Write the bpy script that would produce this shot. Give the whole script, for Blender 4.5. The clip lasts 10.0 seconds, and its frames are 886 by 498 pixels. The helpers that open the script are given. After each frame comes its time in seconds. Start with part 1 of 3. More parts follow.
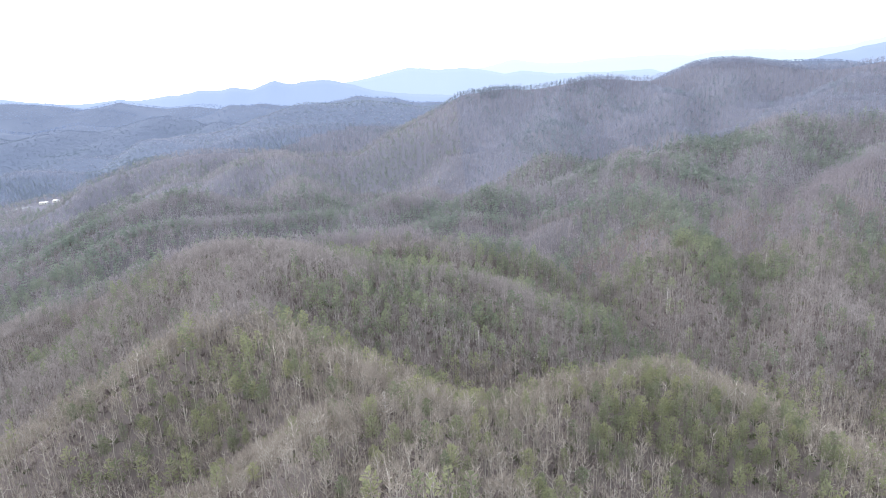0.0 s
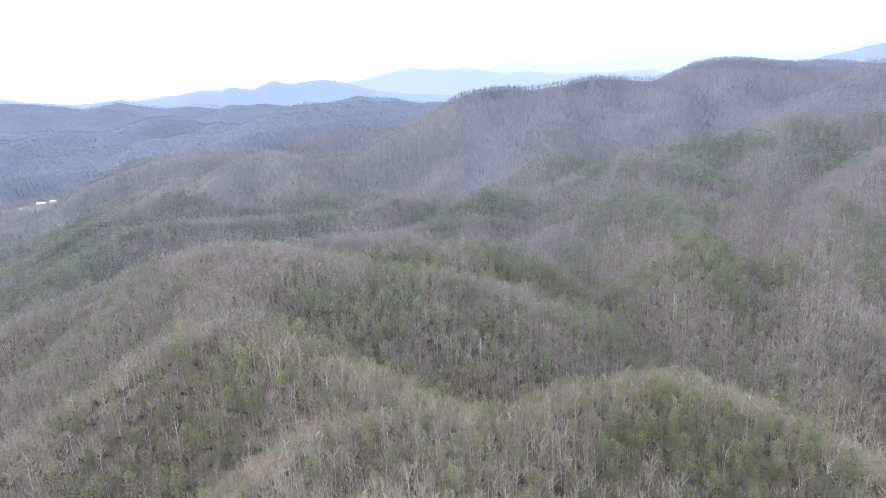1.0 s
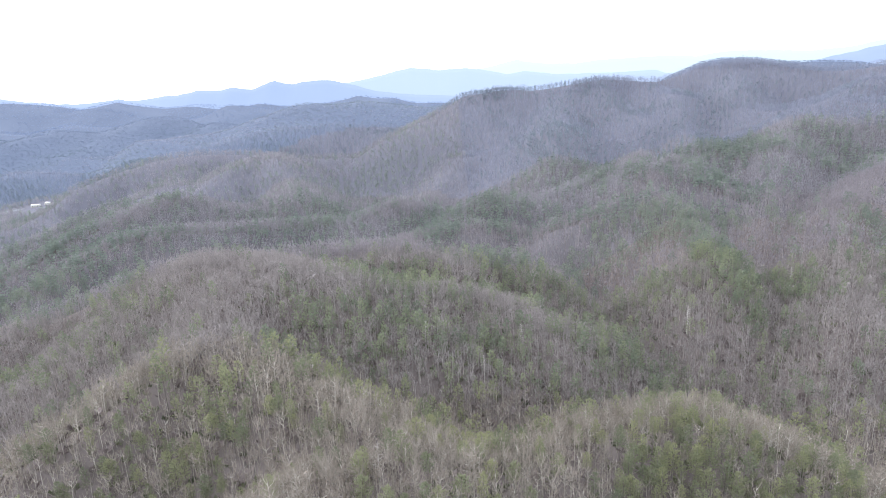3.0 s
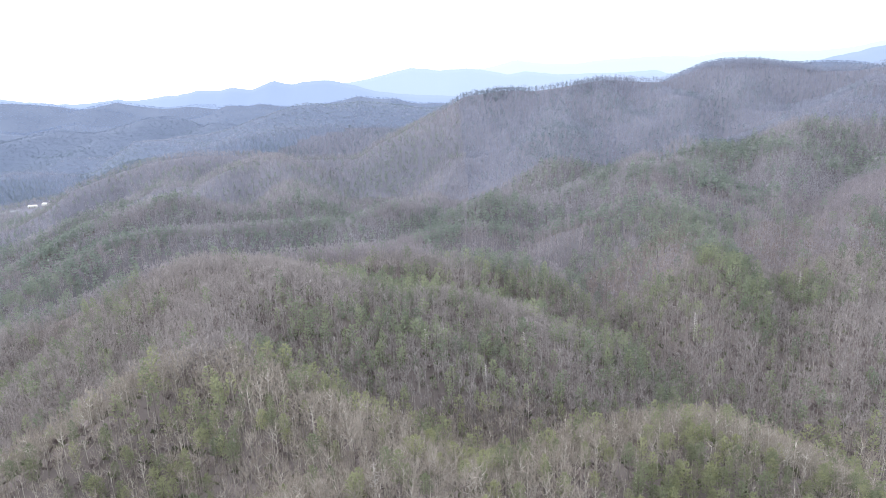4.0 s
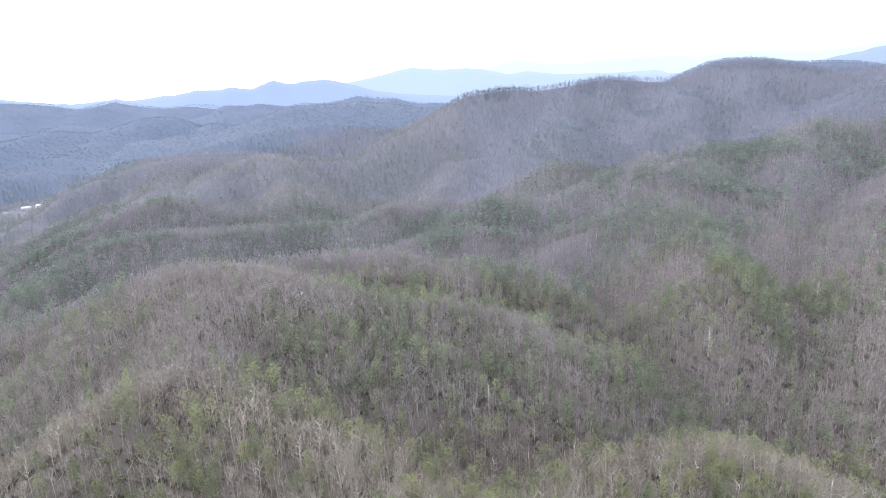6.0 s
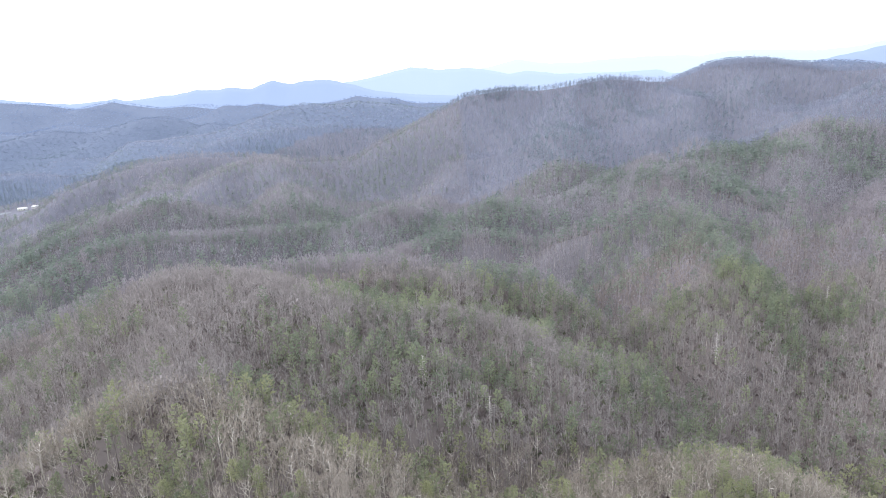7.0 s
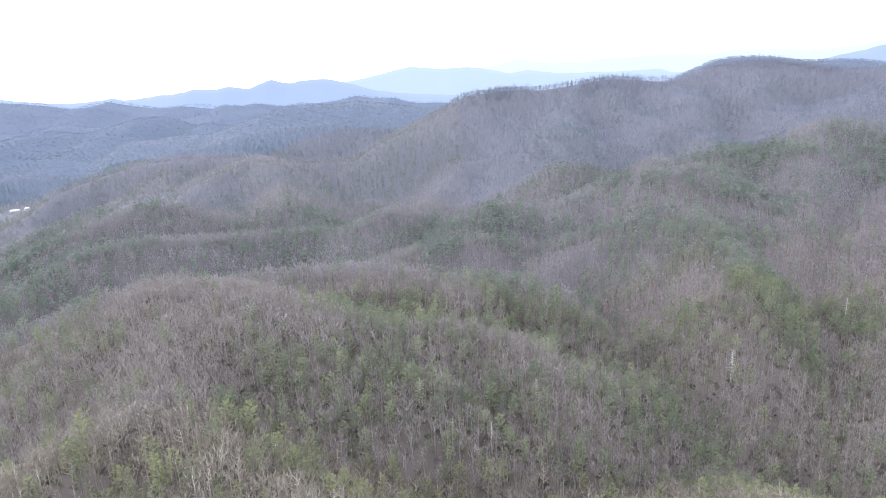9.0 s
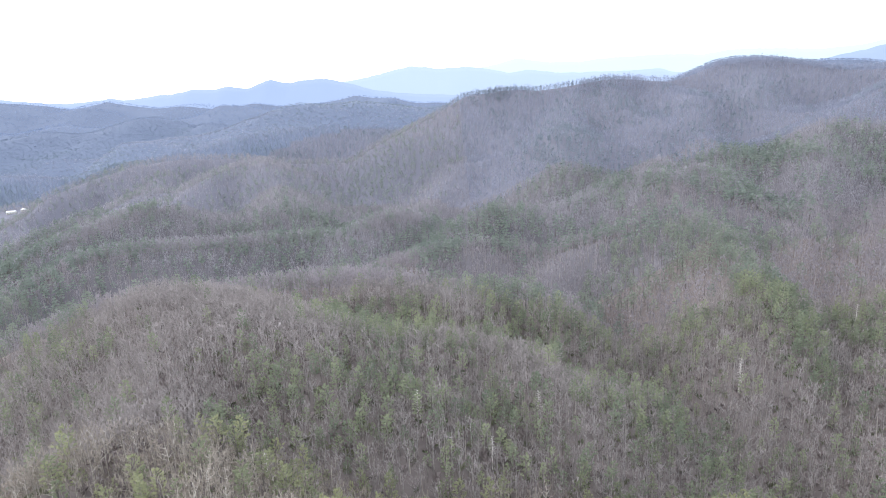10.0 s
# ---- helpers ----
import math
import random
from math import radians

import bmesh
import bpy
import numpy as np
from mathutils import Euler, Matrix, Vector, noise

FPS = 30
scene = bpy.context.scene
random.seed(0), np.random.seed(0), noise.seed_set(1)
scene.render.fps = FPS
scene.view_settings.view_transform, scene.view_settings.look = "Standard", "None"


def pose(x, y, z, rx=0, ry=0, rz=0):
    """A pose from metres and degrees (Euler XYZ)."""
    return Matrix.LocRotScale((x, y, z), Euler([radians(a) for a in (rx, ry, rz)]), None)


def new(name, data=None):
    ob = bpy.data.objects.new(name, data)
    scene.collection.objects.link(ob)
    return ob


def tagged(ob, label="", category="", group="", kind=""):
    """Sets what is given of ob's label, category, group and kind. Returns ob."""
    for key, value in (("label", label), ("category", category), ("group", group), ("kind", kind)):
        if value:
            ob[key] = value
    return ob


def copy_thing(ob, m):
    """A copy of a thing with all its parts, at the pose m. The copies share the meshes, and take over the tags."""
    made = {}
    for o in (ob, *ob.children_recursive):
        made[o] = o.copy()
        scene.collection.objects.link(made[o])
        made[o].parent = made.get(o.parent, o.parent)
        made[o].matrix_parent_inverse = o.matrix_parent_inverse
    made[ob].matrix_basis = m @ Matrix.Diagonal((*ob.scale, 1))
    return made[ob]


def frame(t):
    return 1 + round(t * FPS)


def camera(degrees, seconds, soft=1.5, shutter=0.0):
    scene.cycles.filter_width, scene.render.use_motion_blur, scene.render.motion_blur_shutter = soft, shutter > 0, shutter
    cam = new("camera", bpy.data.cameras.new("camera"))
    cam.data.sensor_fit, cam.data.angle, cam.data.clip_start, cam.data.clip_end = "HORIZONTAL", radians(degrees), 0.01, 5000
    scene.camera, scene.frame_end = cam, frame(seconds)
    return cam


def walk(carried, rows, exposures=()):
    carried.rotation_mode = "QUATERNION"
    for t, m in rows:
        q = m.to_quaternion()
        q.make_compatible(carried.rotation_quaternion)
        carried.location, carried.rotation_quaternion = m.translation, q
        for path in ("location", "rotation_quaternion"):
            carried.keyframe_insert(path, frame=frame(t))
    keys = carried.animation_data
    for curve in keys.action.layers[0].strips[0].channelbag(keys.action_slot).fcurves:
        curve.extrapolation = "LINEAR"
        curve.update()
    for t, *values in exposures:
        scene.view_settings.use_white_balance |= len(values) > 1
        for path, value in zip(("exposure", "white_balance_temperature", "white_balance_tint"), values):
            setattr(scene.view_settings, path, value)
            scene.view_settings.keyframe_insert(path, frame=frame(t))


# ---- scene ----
# ---- camera ----
cam = camera(71.0, 10.0, soft=0.95)
# seconds, x, y, z, yaw to the left, pitch, lean
ROWS = [
    (0.0, 0.00, 0.00, 200.00, 0.00, -14.80, -2.70),
    (1.0, -0.16, 10.88, 200.19, 0.03, -14.79, -2.65),
    (2.0, -0.25, 21.72, 200.32, 0.06, -14.77, -2.61),
    (3.0, -0.25, 32.52, 200.41, 0.10, -14.76, -2.56),
    (4.0, -0.16, 43.27, 200.50, 0.13, -14.74, -2.52),
    (5.0, 0.01, 53.99, 200.61, 0.16, -14.73, -2.47),
    (6.0, 0.28, 64.65, 200.76, 0.17, -14.76, -2.49),
    (7.0, 0.64, 75.28, 200.97, 0.17, -14.79, -2.50),
    (8.0, 1.10, 85.85, 201.29, 0.18, -14.82, -2.52),
    (9.0, 1.65, 96.38, 201.72, 0.18, -14.85, -2.53),
    (10.0, 2.31, 106.85, 202.30, 0.19, -14.88, -2.55),
]


def aim(x, y, z, yaw, pitch, lean):
    return Matrix.Translation((x, y, z)) @ pose(0, 0, 0, 90 + pitch, 0, yaw) @ pose(0, 0, 0, 0, 0, lean)


walk(cam, [(t, aim(*row)) for t, *row in ROWS])

# ---- world, sun, exposure ----
SUN_EL, SUN_AZ = 38.0, -70.0  # degrees above the horizon; from straight ahead, minus: towards the left
world = bpy.data.worlds.new("overcast_sky")
scene.world = world
world.use_nodes = True
wn = world.node_tree.nodes
sky = wn.new("ShaderNodeTexSky")
sky.sky_type = "NISHITA"
sky.sun_disc = False
sky.sun_elevation = radians(SUN_EL)
sky.sun_rotation = radians(SUN_AZ)
sky.air_density, sky.dust_density, sky.ozone_density = 1.0, 1.0, 1.0
# a thin, even veil of cloud in front of the blue
veil = wn.new("ShaderNodeMix")
veil.data_type = "RGBA"
veil.inputs["Factor"].default_value = 0.65
veil.inputs["B"].default_value = (10.5, 10.8, 11.4, 1)
world.node_tree.links.new(sky.outputs[0], veil.inputs["A"])
world.node_tree.links.new(veil.outputs["Result"], wn["Background"].inputs[0])
wn["Background"].inputs[1].default_value = 0.15

sun_data = bpy.data.lights.new("sun", "SUN")
sun_data.energy, sun_data.angle, sun_data.color = 0.8, radians(60), (1.0, 0.95, 0.9)
sun = new("sun", sun_data)
el, az = radians(SUN_EL), radians(SUN_AZ)
sun_way = Vector((math.sin(az) * math.cos(el), math.cos(az) * math.cos(el), math.sin(el)))
sun.matrix_world = Matrix.Translation((-200, 100, 600)) @ sun_way.to_track_quat("Z", "Y").to_matrix().to_4x4()
scene.view_settings.exposure = 0.82

# ---- materials ----


def material(name, low, high, rough=0.9, grain=0.5, stain=0.02, bump=0.0, glow=None, thin=0.0):
    """Matt natural surface: each tree's own tone, a fine grain and broad stains."""
    mat = bpy.data.materials.new(name)
    mat.use_nodes = True
    n, links = mat.node_tree.nodes, mat.node_tree.links
    b = n["Principled BSDF"]
    b.inputs["Roughness"].default_value = rough
    b.inputs["Specular IOR Level"].default_value = 0.15
    tone = n.new("ShaderNodeAttribute")
    tone.attribute_name = "tone"
    info = n.new("ShaderNodeObjectInfo")
    add = n.new("ShaderNodeMath")
    add.operation = "ADD"
    links.new(tone.outputs["Fac"], add.inputs[0])
    links.new(info.outputs["Random"], add.inputs[1])
    wrap = n.new("ShaderNodeMath")
    wrap.operation = "FRACT"
    links.new(add.outputs[0], wrap.inputs[0])
    place = n.new("ShaderNodeNewGeometry")
    fine, broad = n.new("ShaderNodeTexNoise"), n.new("ShaderNodeTexNoise")
    fine.inputs["Scale"].default_value, broad.inputs["Scale"].default_value = grain, stain
    fine.inputs["Detail"].default_value = 4
    for tex in (fine, broad):
        links.new(place.outputs["Position"], tex.inputs["Vector"])
    mix = n.new("ShaderNodeMath")
    mix.operation = "MULTIPLY_ADD"
    links.new(wrap.outputs[0], mix.inputs[0])
    mix.inputs[1].default_value = 0.7
    half = n.new("ShaderNodeMath")
    half.operation = "MULTIPLY_ADD"
    links.new(fine.outputs["Fac"], half.inputs[0])
    half.inputs[1].default_value = 0.5
    third = n.new("ShaderNodeMath")
    third.operation = "MULTIPLY_ADD"
    links.new(broad.outputs["Fac"], third.inputs[0])
    third.inputs[1].default_value = 0.9
    third.inputs[2].default_value = -0.55
    links.new(third.outputs[0], half.inputs[2])
    links.new(half.outputs[0], mix.inputs[2])
    ramp = n.new("ShaderNodeValToRGB")
    ramp.color_ramp.elements[0].position, ramp.color_ramp.elements[1].position = 0.1, 0.9
    ramp.color_ramp.elements[0].color = (*low, 1)
    ramp.color_ramp.elements[1].color = (*high, 1)
    links.new(mix.outputs[0], ramp.inputs["Fac"])
    links.new(ramp.outputs["Color"], b.inputs["Base Color"])
    if bump:
        bm_node = n.new("ShaderNodeBump")
        bm_node.inputs["Strength"].default_value = bump
        bm_node.inputs["Distance"].default_value = 0.6
        links.new(fine.outputs["Fac"], bm_node.inputs["Height"])
        links.new(bm_node.outputs["Normal"], b.inputs["Normal"])
    if thin:  # light that shines through needles
        through_light, both = n.new("ShaderNodeBsdfTranslucent"), n.new("ShaderNodeMixShader")
        both.inputs["Fac"].default_value = thin
        links.new(ramp.outputs["Color"], through_light.inputs["Color"])
        links.new(b.outputs["BSDF"], both.inputs[1])
        links.new(through_light.outputs["BSDF"], both.inputs[2])
        links.new(both.outputs["Shader"], n["Material Output"].inputs["Surface"])
    # emission that stands in for haze on the horizon ranges
    if glow:
        b.inputs["Emission Color"].default_value = (*glow[:3], 1)
        b.inputs["Emission Strength"].default_value = glow[3]
    return mat


LITTER = material("leaf_litter", (0.118, 0.101, 0.098), (0.225, 0.196, 0.19), 0.95, 0.35, 0.012, 0.6)
# the farther floors get bluer step by step: distance haze painted in
LITTER_MID_HAZE = material("haze_tinted_mid_slope_floor", (0.122, 0.116, 0.13), (0.175, 0.167, 0.185), 0.95, 0.1, 0.006, 0.6)
LITTER_HIGH_HAZE = material("haze_tinted_high_slope_floor", (0.125, 0.128, 0.159), (0.168, 0.170, 0.209), 0.95, 0.06, 0.004, 0.6)
LITTER_FAR_HAZE = material("haze_tinted_far_slope_floor", (0.124, 0.152, 0.218), (0.146, 0.177, 0.248), 0.95, 0.03, 0.003, 0.6)
BARK = material("pale_hardwood_bark", (0.29, 0.266, 0.238), (0.58, 0.54, 0.49), 0.9, 0.8)
# the bark cooled and dulled for farther slopes, distance haze in its colour
BARK_HAZE = material("haze_tinted_hardwood_bark", (0.26, 0.238, 0.235), (0.45, 0.42, 0.415), 0.9, 0.8)
TWIGS = material("bare_twigs", (0.240, 0.210, 0.184), (0.423, 0.379, 0.335), 0.9, 0.12, 0.02, thin=0.3)
# the same twigs cooled towards mauve, haze painted into the tint
TWIGS_RIDGE_HAZE = material("haze_tinted_bare_twigs", (0.275, 0.25, 0.246), (0.402, 0.37, 0.366), 0.9, 0.12, 0.02, thin=0.3)
PINE_BARK = material("pine_bark", (0.15, 0.136, 0.126), (0.33, 0.302, 0.282), 0.95, 1.2)
NEEDLES = material("pine_needles", (0.20, 0.226, 0.158), (0.355, 0.366, 0.22), 0.7, 0.25, 0.015, thin=0.55)
# greyer green than the near needles, haze put into the colour
NEEDLES_SLOPE_HAZE = material("haze_tinted_needles_of_the_main_ridge", (0.192, 0.227, 0.173), (0.316, 0.343, 0.227), 0.75, 0.15, 0.015, thin=0.5)
SNAG = material("weathered_dead_wood", (0.45, 0.42, 0.40), (0.70, 0.67, 0.64), 0.9, 1.0)
# mid-slope copies of twigs and needles, greyed to paint some haze in
TWIGS_MID_HAZE = material("haze_tinted_twigs_of_mid_slopes", (0.265, 0.244, 0.265), (0.352, 0.326, 0.352), 0.9, 0.05, 0.012, thin=0.35)
NEEDLES_MID_HAZE = material("haze_tinted_needles_of_mid_slopes", (0.197, 0.234, 0.203), (0.287, 0.320, 0.257), 0.8, 0.05, 0.012, thin=0.45)
# high-slope copies, tinted bluer so that the colour carries haze
TWIGS_HIGH_HAZE = material("haze_tinted_twigs_of_high_slopes", (0.253, 0.272, 0.343), (0.343, 0.363, 0.445), 0.9, 0.03, 0.008, thin=0.45)
NEEDLES_HIGH_HAZE = material("haze_tinted_needles_of_high_slopes", (0.203, 0.246, 0.280), (0.268, 0.313, 0.350), 0.9, 0.03, 0.008, thin=0.45)
# shoulder copies, greyed in the base colour as haze over the hills
TWIGS_SHOULDER_HAZE = material("haze_tinted_twigs_of_the_shoulders", (0.284, 0.273, 0.299), (0.374, 0.362, 0.391), 0.9, 0.04, 0.01, thin=0.35)
NEEDLES_SHOULDER_HAZE = material("haze_tinted_needles_of_the_shoulders", (0.210, 0.252, 0.227), (0.292, 0.333, 0.286), 0.85, 0.04, 0.01, thin=0.45)
# far and farthest copies, the bluest: haze painted into the base colour
TWIGS_FAR_HAZE = material("haze_tinted_twigs_of_far_slopes", (0.193, 0.229, 0.309), (0.232, 0.269, 0.351), 0.9, 0.02, 0.006, thin=0.45)
NEEDLES_FAR_HAZE = material("haze_tinted_needles_of_far_slopes", (0.170, 0.215, 0.265), (0.205, 0.254, 0.305), 0.9, 0.02, 0.006, thin=0.45)
TWIGS_HAZY = material("haze_tinted_woods", (0.211, 0.268, 0.401), (0.246, 0.306, 0.445), 0.95, 0.01, 0.004, thin=0.4)
UNDERGROWTH = material("evergreen_undergrowth", (0.10, 0.115, 0.075), (0.23, 0.245, 0.16), 0.8, 0.3, 0.02, thin=0.3)
BRUSH = material("leafless_brush", (0.17, 0.143, 0.14), (0.33, 0.285, 0.28), 0.9, 0.3, 0.02)
# dark hills whose emission supplies the blue of the haze
HAZE_GLOW_1 = material("haze_glow_blue_hills", (0.02, 0.03, 0.05), (0.07, 0.08, 0.10), 1.0, 0.004, 0.0015, 0.0, (0.245, 0.318, 0.49, 1.0))
HAZE_GLOW_2 = material("haze_glow_pale_hills", (0.02, 0.03, 0.05), (0.05, 0.06, 0.08), 1.0, 0.004, 0.0015, 0.0, (0.345, 0.43, 0.615, 1.0))
HAZE_GLOW_3 = material("haze_glow_palest_hills", (0.02, 0.03, 0.05), (0.04, 0.05, 0.07), 1.0, 0.004, 0.0015, 0.0, (0.47, 0.58, 0.70, 1.0))
ROOF_WHITE = material("white_metal_roof", (0.70, 0.70, 0.72), (0.85, 0.85, 0.86), 0.5, 2.0)
SIDING = material("pale_siding", (0.55, 0.54, 0.52), (0.70, 0.69, 0.66), 0.7, 2.0)
DARK_GLASS = material("dark_window_glass", (0.03, 0.035, 0.04), (0.05, 0.055, 0.06), 0.15, 2.0)
MEADOW = material("winter_grass", (0.17, 0.19, 0.22), (0.25, 0.265, 0.29), 0.95, 0.2, 0.02)

# ---- the lie of the land: crest lines of the canopy ----
CANOPY = 14.0  # how far the tree tops stand over the ground
RIDGES = []


def ridge(slope, rounding, *crest):
    RIDGES.append((slope, rounding, np.array(crest, float)))


# approach
ridge(0.59, 14, (4, -130, 110), (1, 51, 102), (-11, 153, 93), (-10, 200, 85))
# near left
ridge(0.72, 12, (-10, 203, 88), (-42, 252, 85), (-74, 275, 89), (-100, 306, 91), (-118, 345, 89), (-133, 395, 93), (-160, 455, 92))
# near right
ridge(0.62, 9, (-10, 202, 85), (36, 227, 77), (72, 244, 77), (97, 247, 78), (122, 229, 72), (141, 208, 65), (152, 186, 57), (165, 150, 45))
# left low
ridge(0.80, 5, (-12, 205, 88), (-45, 195, 92), (-56, 173, 93), (-68, 166, 90), (-82, 161, 86), (-110, 150, 76), (-150, 135, 56))
# left spur
ridge(0.78, 5, (-110, 322, 92), (-127, 297, 90), (-142, 280, 85), (-160, 266, 78), (-181, 254, 69), (-220, 234, 50))
# main left
ridge(0.56, 14, (-164, 457, 94), (-182, 474, 92), (-228, 494, 79), (-272, 500, 61), (-310, 485, 47), (-345, 440, 38), (-385, 380, 28))
# main right
ridge(0.55, 12, (-163, 460, 94), (-130, 441, 99), (-93, 398, 101), (-58, 382, 98), (-28, 390, 89), (0, 406, 82), (25, 394, 78), (50, 366, 76), (84, 378, 60), (122, 400, 38))
# main apron
ridge(0.58, 14, (-61, 390, 92), (-52, 356, 79), (-4, 346, 76), (22, 328, 60))
# knob
ridge(0.59, 14, (-130, 503, 84), (-88, 520, 79), (-47, 489, 90), (-3, 476, 86), (45, 502, 72), (71, 472, 69), (102, 452, 47))
# knob back
ridge(0.57, 14, (-88, 521, 77), (-51, 589, 63), (-6, 682, 59), (32, 677, 62), (81, 660, 57))
# pine spur
ridge(0.59, 6, (265, 857, 103), (231, 790, 104), (228, 708, 110), (208, 630, 90), (199, 558, 92), (200, 506, 82), (188, 440, 76), (183, 405, 62), (181, 385, 46), (172, 360, 32))
# pine toe
ridge(0.59, 6, (195, 500, 80), (166, 450, 66), (155, 405, 60), (147, 368, 36))
# pine west
ridge(0.52, 12, (226, 832, 92), (199, 800, 90), (154, 760, 84), (113, 725, 72), (80, 715, 54))
ridge(0.63, 14, (192, 637, 83), (114, 628, 70), (61, 595, 44))
# right spur
ridge(0.58, 14, (540, 740, 112), (448, 672, 99), (352, 560, 85), (278, 462, 75), (234, 370, 62), (202, 331, 42), (185, 272, 31))
# right mid
ridge(0.56, 12, (480, 913, 129), (408, 781, 122), (361, 697, 86), (296, 603, 77), (222, 501, 66))
# right edge
ridge(0.58, 14, (563, 628, 96), (420, 474, 74), (328, 375, 59), (256, 265, 39))
# big
ridge(0.65, 17, (1500, 1000, 230), (1000, 1080, 212), (700, 1240, 218), (532, 1330, 222), (444, 1330, 200), (321, 1330, 191), (191, 1340, 182), (120, 1341, 191), (59, 1347, 192))
ridge(0.40, 25, (56, 1345, 183), (-22, 1428, 130), (-150, 1500, 105), (-300, 1560, 100))
# big spur a
ridge(0.58, 12, (733, 1116, 194), (570, 978, 155), (480, 913, 130))
# big spur b
ridge(0.41, 12, (418, 1289, 189), (417, 1160, 170), (378, 1011, 124), (377, 924, 116), (365, 833, 106))
# big spur c
ridge(0.44, 12, (264, 1314, 177), (229, 1204, 151), (179, 1015, 134), (155, 903, 100), (113, 810, 63), (63, 752, 75))
# big spur d
ridge(0.45, 12, (125, 1373, 177), (134, 1277, 140), (108, 1067, 109), (38, 1065, 104), (-18, 966, 58))
# hill h
ridge(0.58, 14, (-88, 1249, 67), (-162, 1185, 81), (-291, 1180, 106), (-347, 1191, 112), (-430, 1180, 107), (-520, 1175, 99), (-582, 1150, 88), (-618, 1090, 66), (-628, 1050, 44), (-612, 990, 22))
# hill h front
ridge(0.55, 12, (-321, 1180, 106), (-252, 1020, 100), (-193, 882, 72), (-149, 823, 43))
# hill h west
ridge(0.54, 12, (-444, 1115, 97), (-438, 922, 70), (-490, 854, 54), (-543, 794, 28))
# hill i
ridge(0.55, 14, (-120, 800, 50), (-170, 775, 56), (-222, 752, 58), (-297, 720, 63), (-352, 695, 60), (-368, 640, 51), (-366, 594, 42), (-360, 540, 20))
# hill j
ridge(0.54, 14, (-205, 642, 42), (-255, 610, 36))
# hill h shoulder
ridge(0.50, 12, (-321, 1150, 106), (-345, 960, 86), (-385, 807, 68), (-432, 681, 47), (-490, 600, 22))
# far w a
ridge(0.45, 19, (-490, 1316, 84), (-767, 1539, 48), (-951, 1506, 42), (-1291, 1490, 41))
# far w b
ridge(0.48, 24, (-75, 1420, 120), (-300, 1560, 100), (-519, 1751, 110), (-740, 1901, 135), (-943, 1900, 133), (-1172, 1900, 114), (-1449, 1900, 105), (-2000, 1900, 100))
# far w c
ridge(0.50, 24, (16, 2200, 154), (-134, 2200, 172), (-297, 2200, 169), (-470, 2200, 164), (-550, 2200, 147), (-634, 2200, 159), (-801, 2200, 151), (-1195, 2198, 133), (-1700, 2149, 110))
# far w d
ridge(0.45, 28, (-400, 2500, 157), (-596, 2500, 153), (-965, 2500, 174), (-1113, 2500, 195), (-1231, 2500, 194), (-1395, 2500, 192), (-1566, 2500, 187), (-1675, 2500, 205), (-2100, 2500, 219), (-2900, 2500, 213))
# big2
ridge(0.45, 28, (560, 1710, 190), (707, 1750, 227), (915, 1750, 229), (1182, 1750, 206), (1500, 1750, 211))
# aprons between the spurs
ridge(0.45, 20, (600, 1330, 218), (510, 1089, 157), (575, 985, 155), (480, 915, 138))
ridge(0.45, 20, (900, 1080, 205), (700, 950, 165), (575, 985, 155))
ridge(0.45, 20, (321, 1330, 186), (317, 1158, 157), (335, 1060, 135))
ridge(0.50, 16, (285, 648, 86), (261, 689, 101), (272, 740, 112))
ridge(0.50, 16, (-400, 990, 80), (-369, 947, 67), (-290, 925, 66))
ridge(0.55, 12, (200, 420, 58), (208, 470, 68))
ridge(0.45, 16, (-95, 765, 57), (-60, 820, 62))
# dark wooded hill behind the high ridge
ridge(0.40, 25, (-640, 1680, 118), (-419, 1650, 158), (-305, 1650, 169), (-221, 1650, 175), (-149, 1650, 177), (-99, 1650, 177), (-42, 1650, 171), (77, 1650, 165))
FLOOR = (15.1, 1.49, -0.50)


def canopy(px, py):
    """Height of the tree tops over the plan: the highest of all the crests' flanks, eased into one another."""
    px, py = np.asarray(px, float), np.asarray(py, float)
    ease = 3.2
    total = np.exp((FLOOR[0] + FLOOR[1] * np.clip(px, -900, 900) / 100 + FLOOR[2] * np.clip(py, 0, 2500) / 100) / ease)
    for slope, rounding, crest in RIDGES:
        near, top = np.full(px.shape, 1e9), np.zeros(px.shape)
        for a, b in zip(crest[:-1], crest[1:]):
            d = b[:2] - a[:2]
            s = np.clip(((px - a[0]) * d[0] + (py - a[1]) * d[1]) / (d @ d), 0, 1)
            q = np.hypot(px - a[0] - s * d[0], py - a[1] - s * d[1])
            top = np.where(q < near, a[2] + s * (b[2] - a[2]), top)
            near = np.minimum(near, q)
        total = total + np.exp((top - slope * (np.sqrt(near**2 + rounding**2) - rounding)) / ease)
    rise = ease * np.log(total)
    # small spurs and hollows
    far = np.clip((np.hypot(px, py) - 250) / 900, 0, 1)
    fold = np.sin(px / 31 + 1.3 * np.sin(py / 47)) * np.sin(py / 37 + 1.1 * np.sin(px / 53))
    fold2 = np.sin(px / 83 + 1.7 * np.sin(py / 120)) * np.sin(py / 97 + 1.4 * np.sin(px / 140))
    # rank upon rank of low ridges in the distance
    rank = 1 - np.abs(np.sin(px / 210 + py / 95 + 0.9 * np.sin(px / 330 + 1.0))) ** 0.8
    spur = 1 - np.abs(np.sin(px / 88 - py / 210 + 0.8 * np.sin(py / 120)))
    deep = np.clip((py - 1430) / 150, 0, 1) * np.clip((400 - px) / 300, 0, 1)
    return rise + 1.6 * fold + (2.0 + 11.0 * far) * fold2 * far + deep * (20 * rank + 12 * spur - 14)


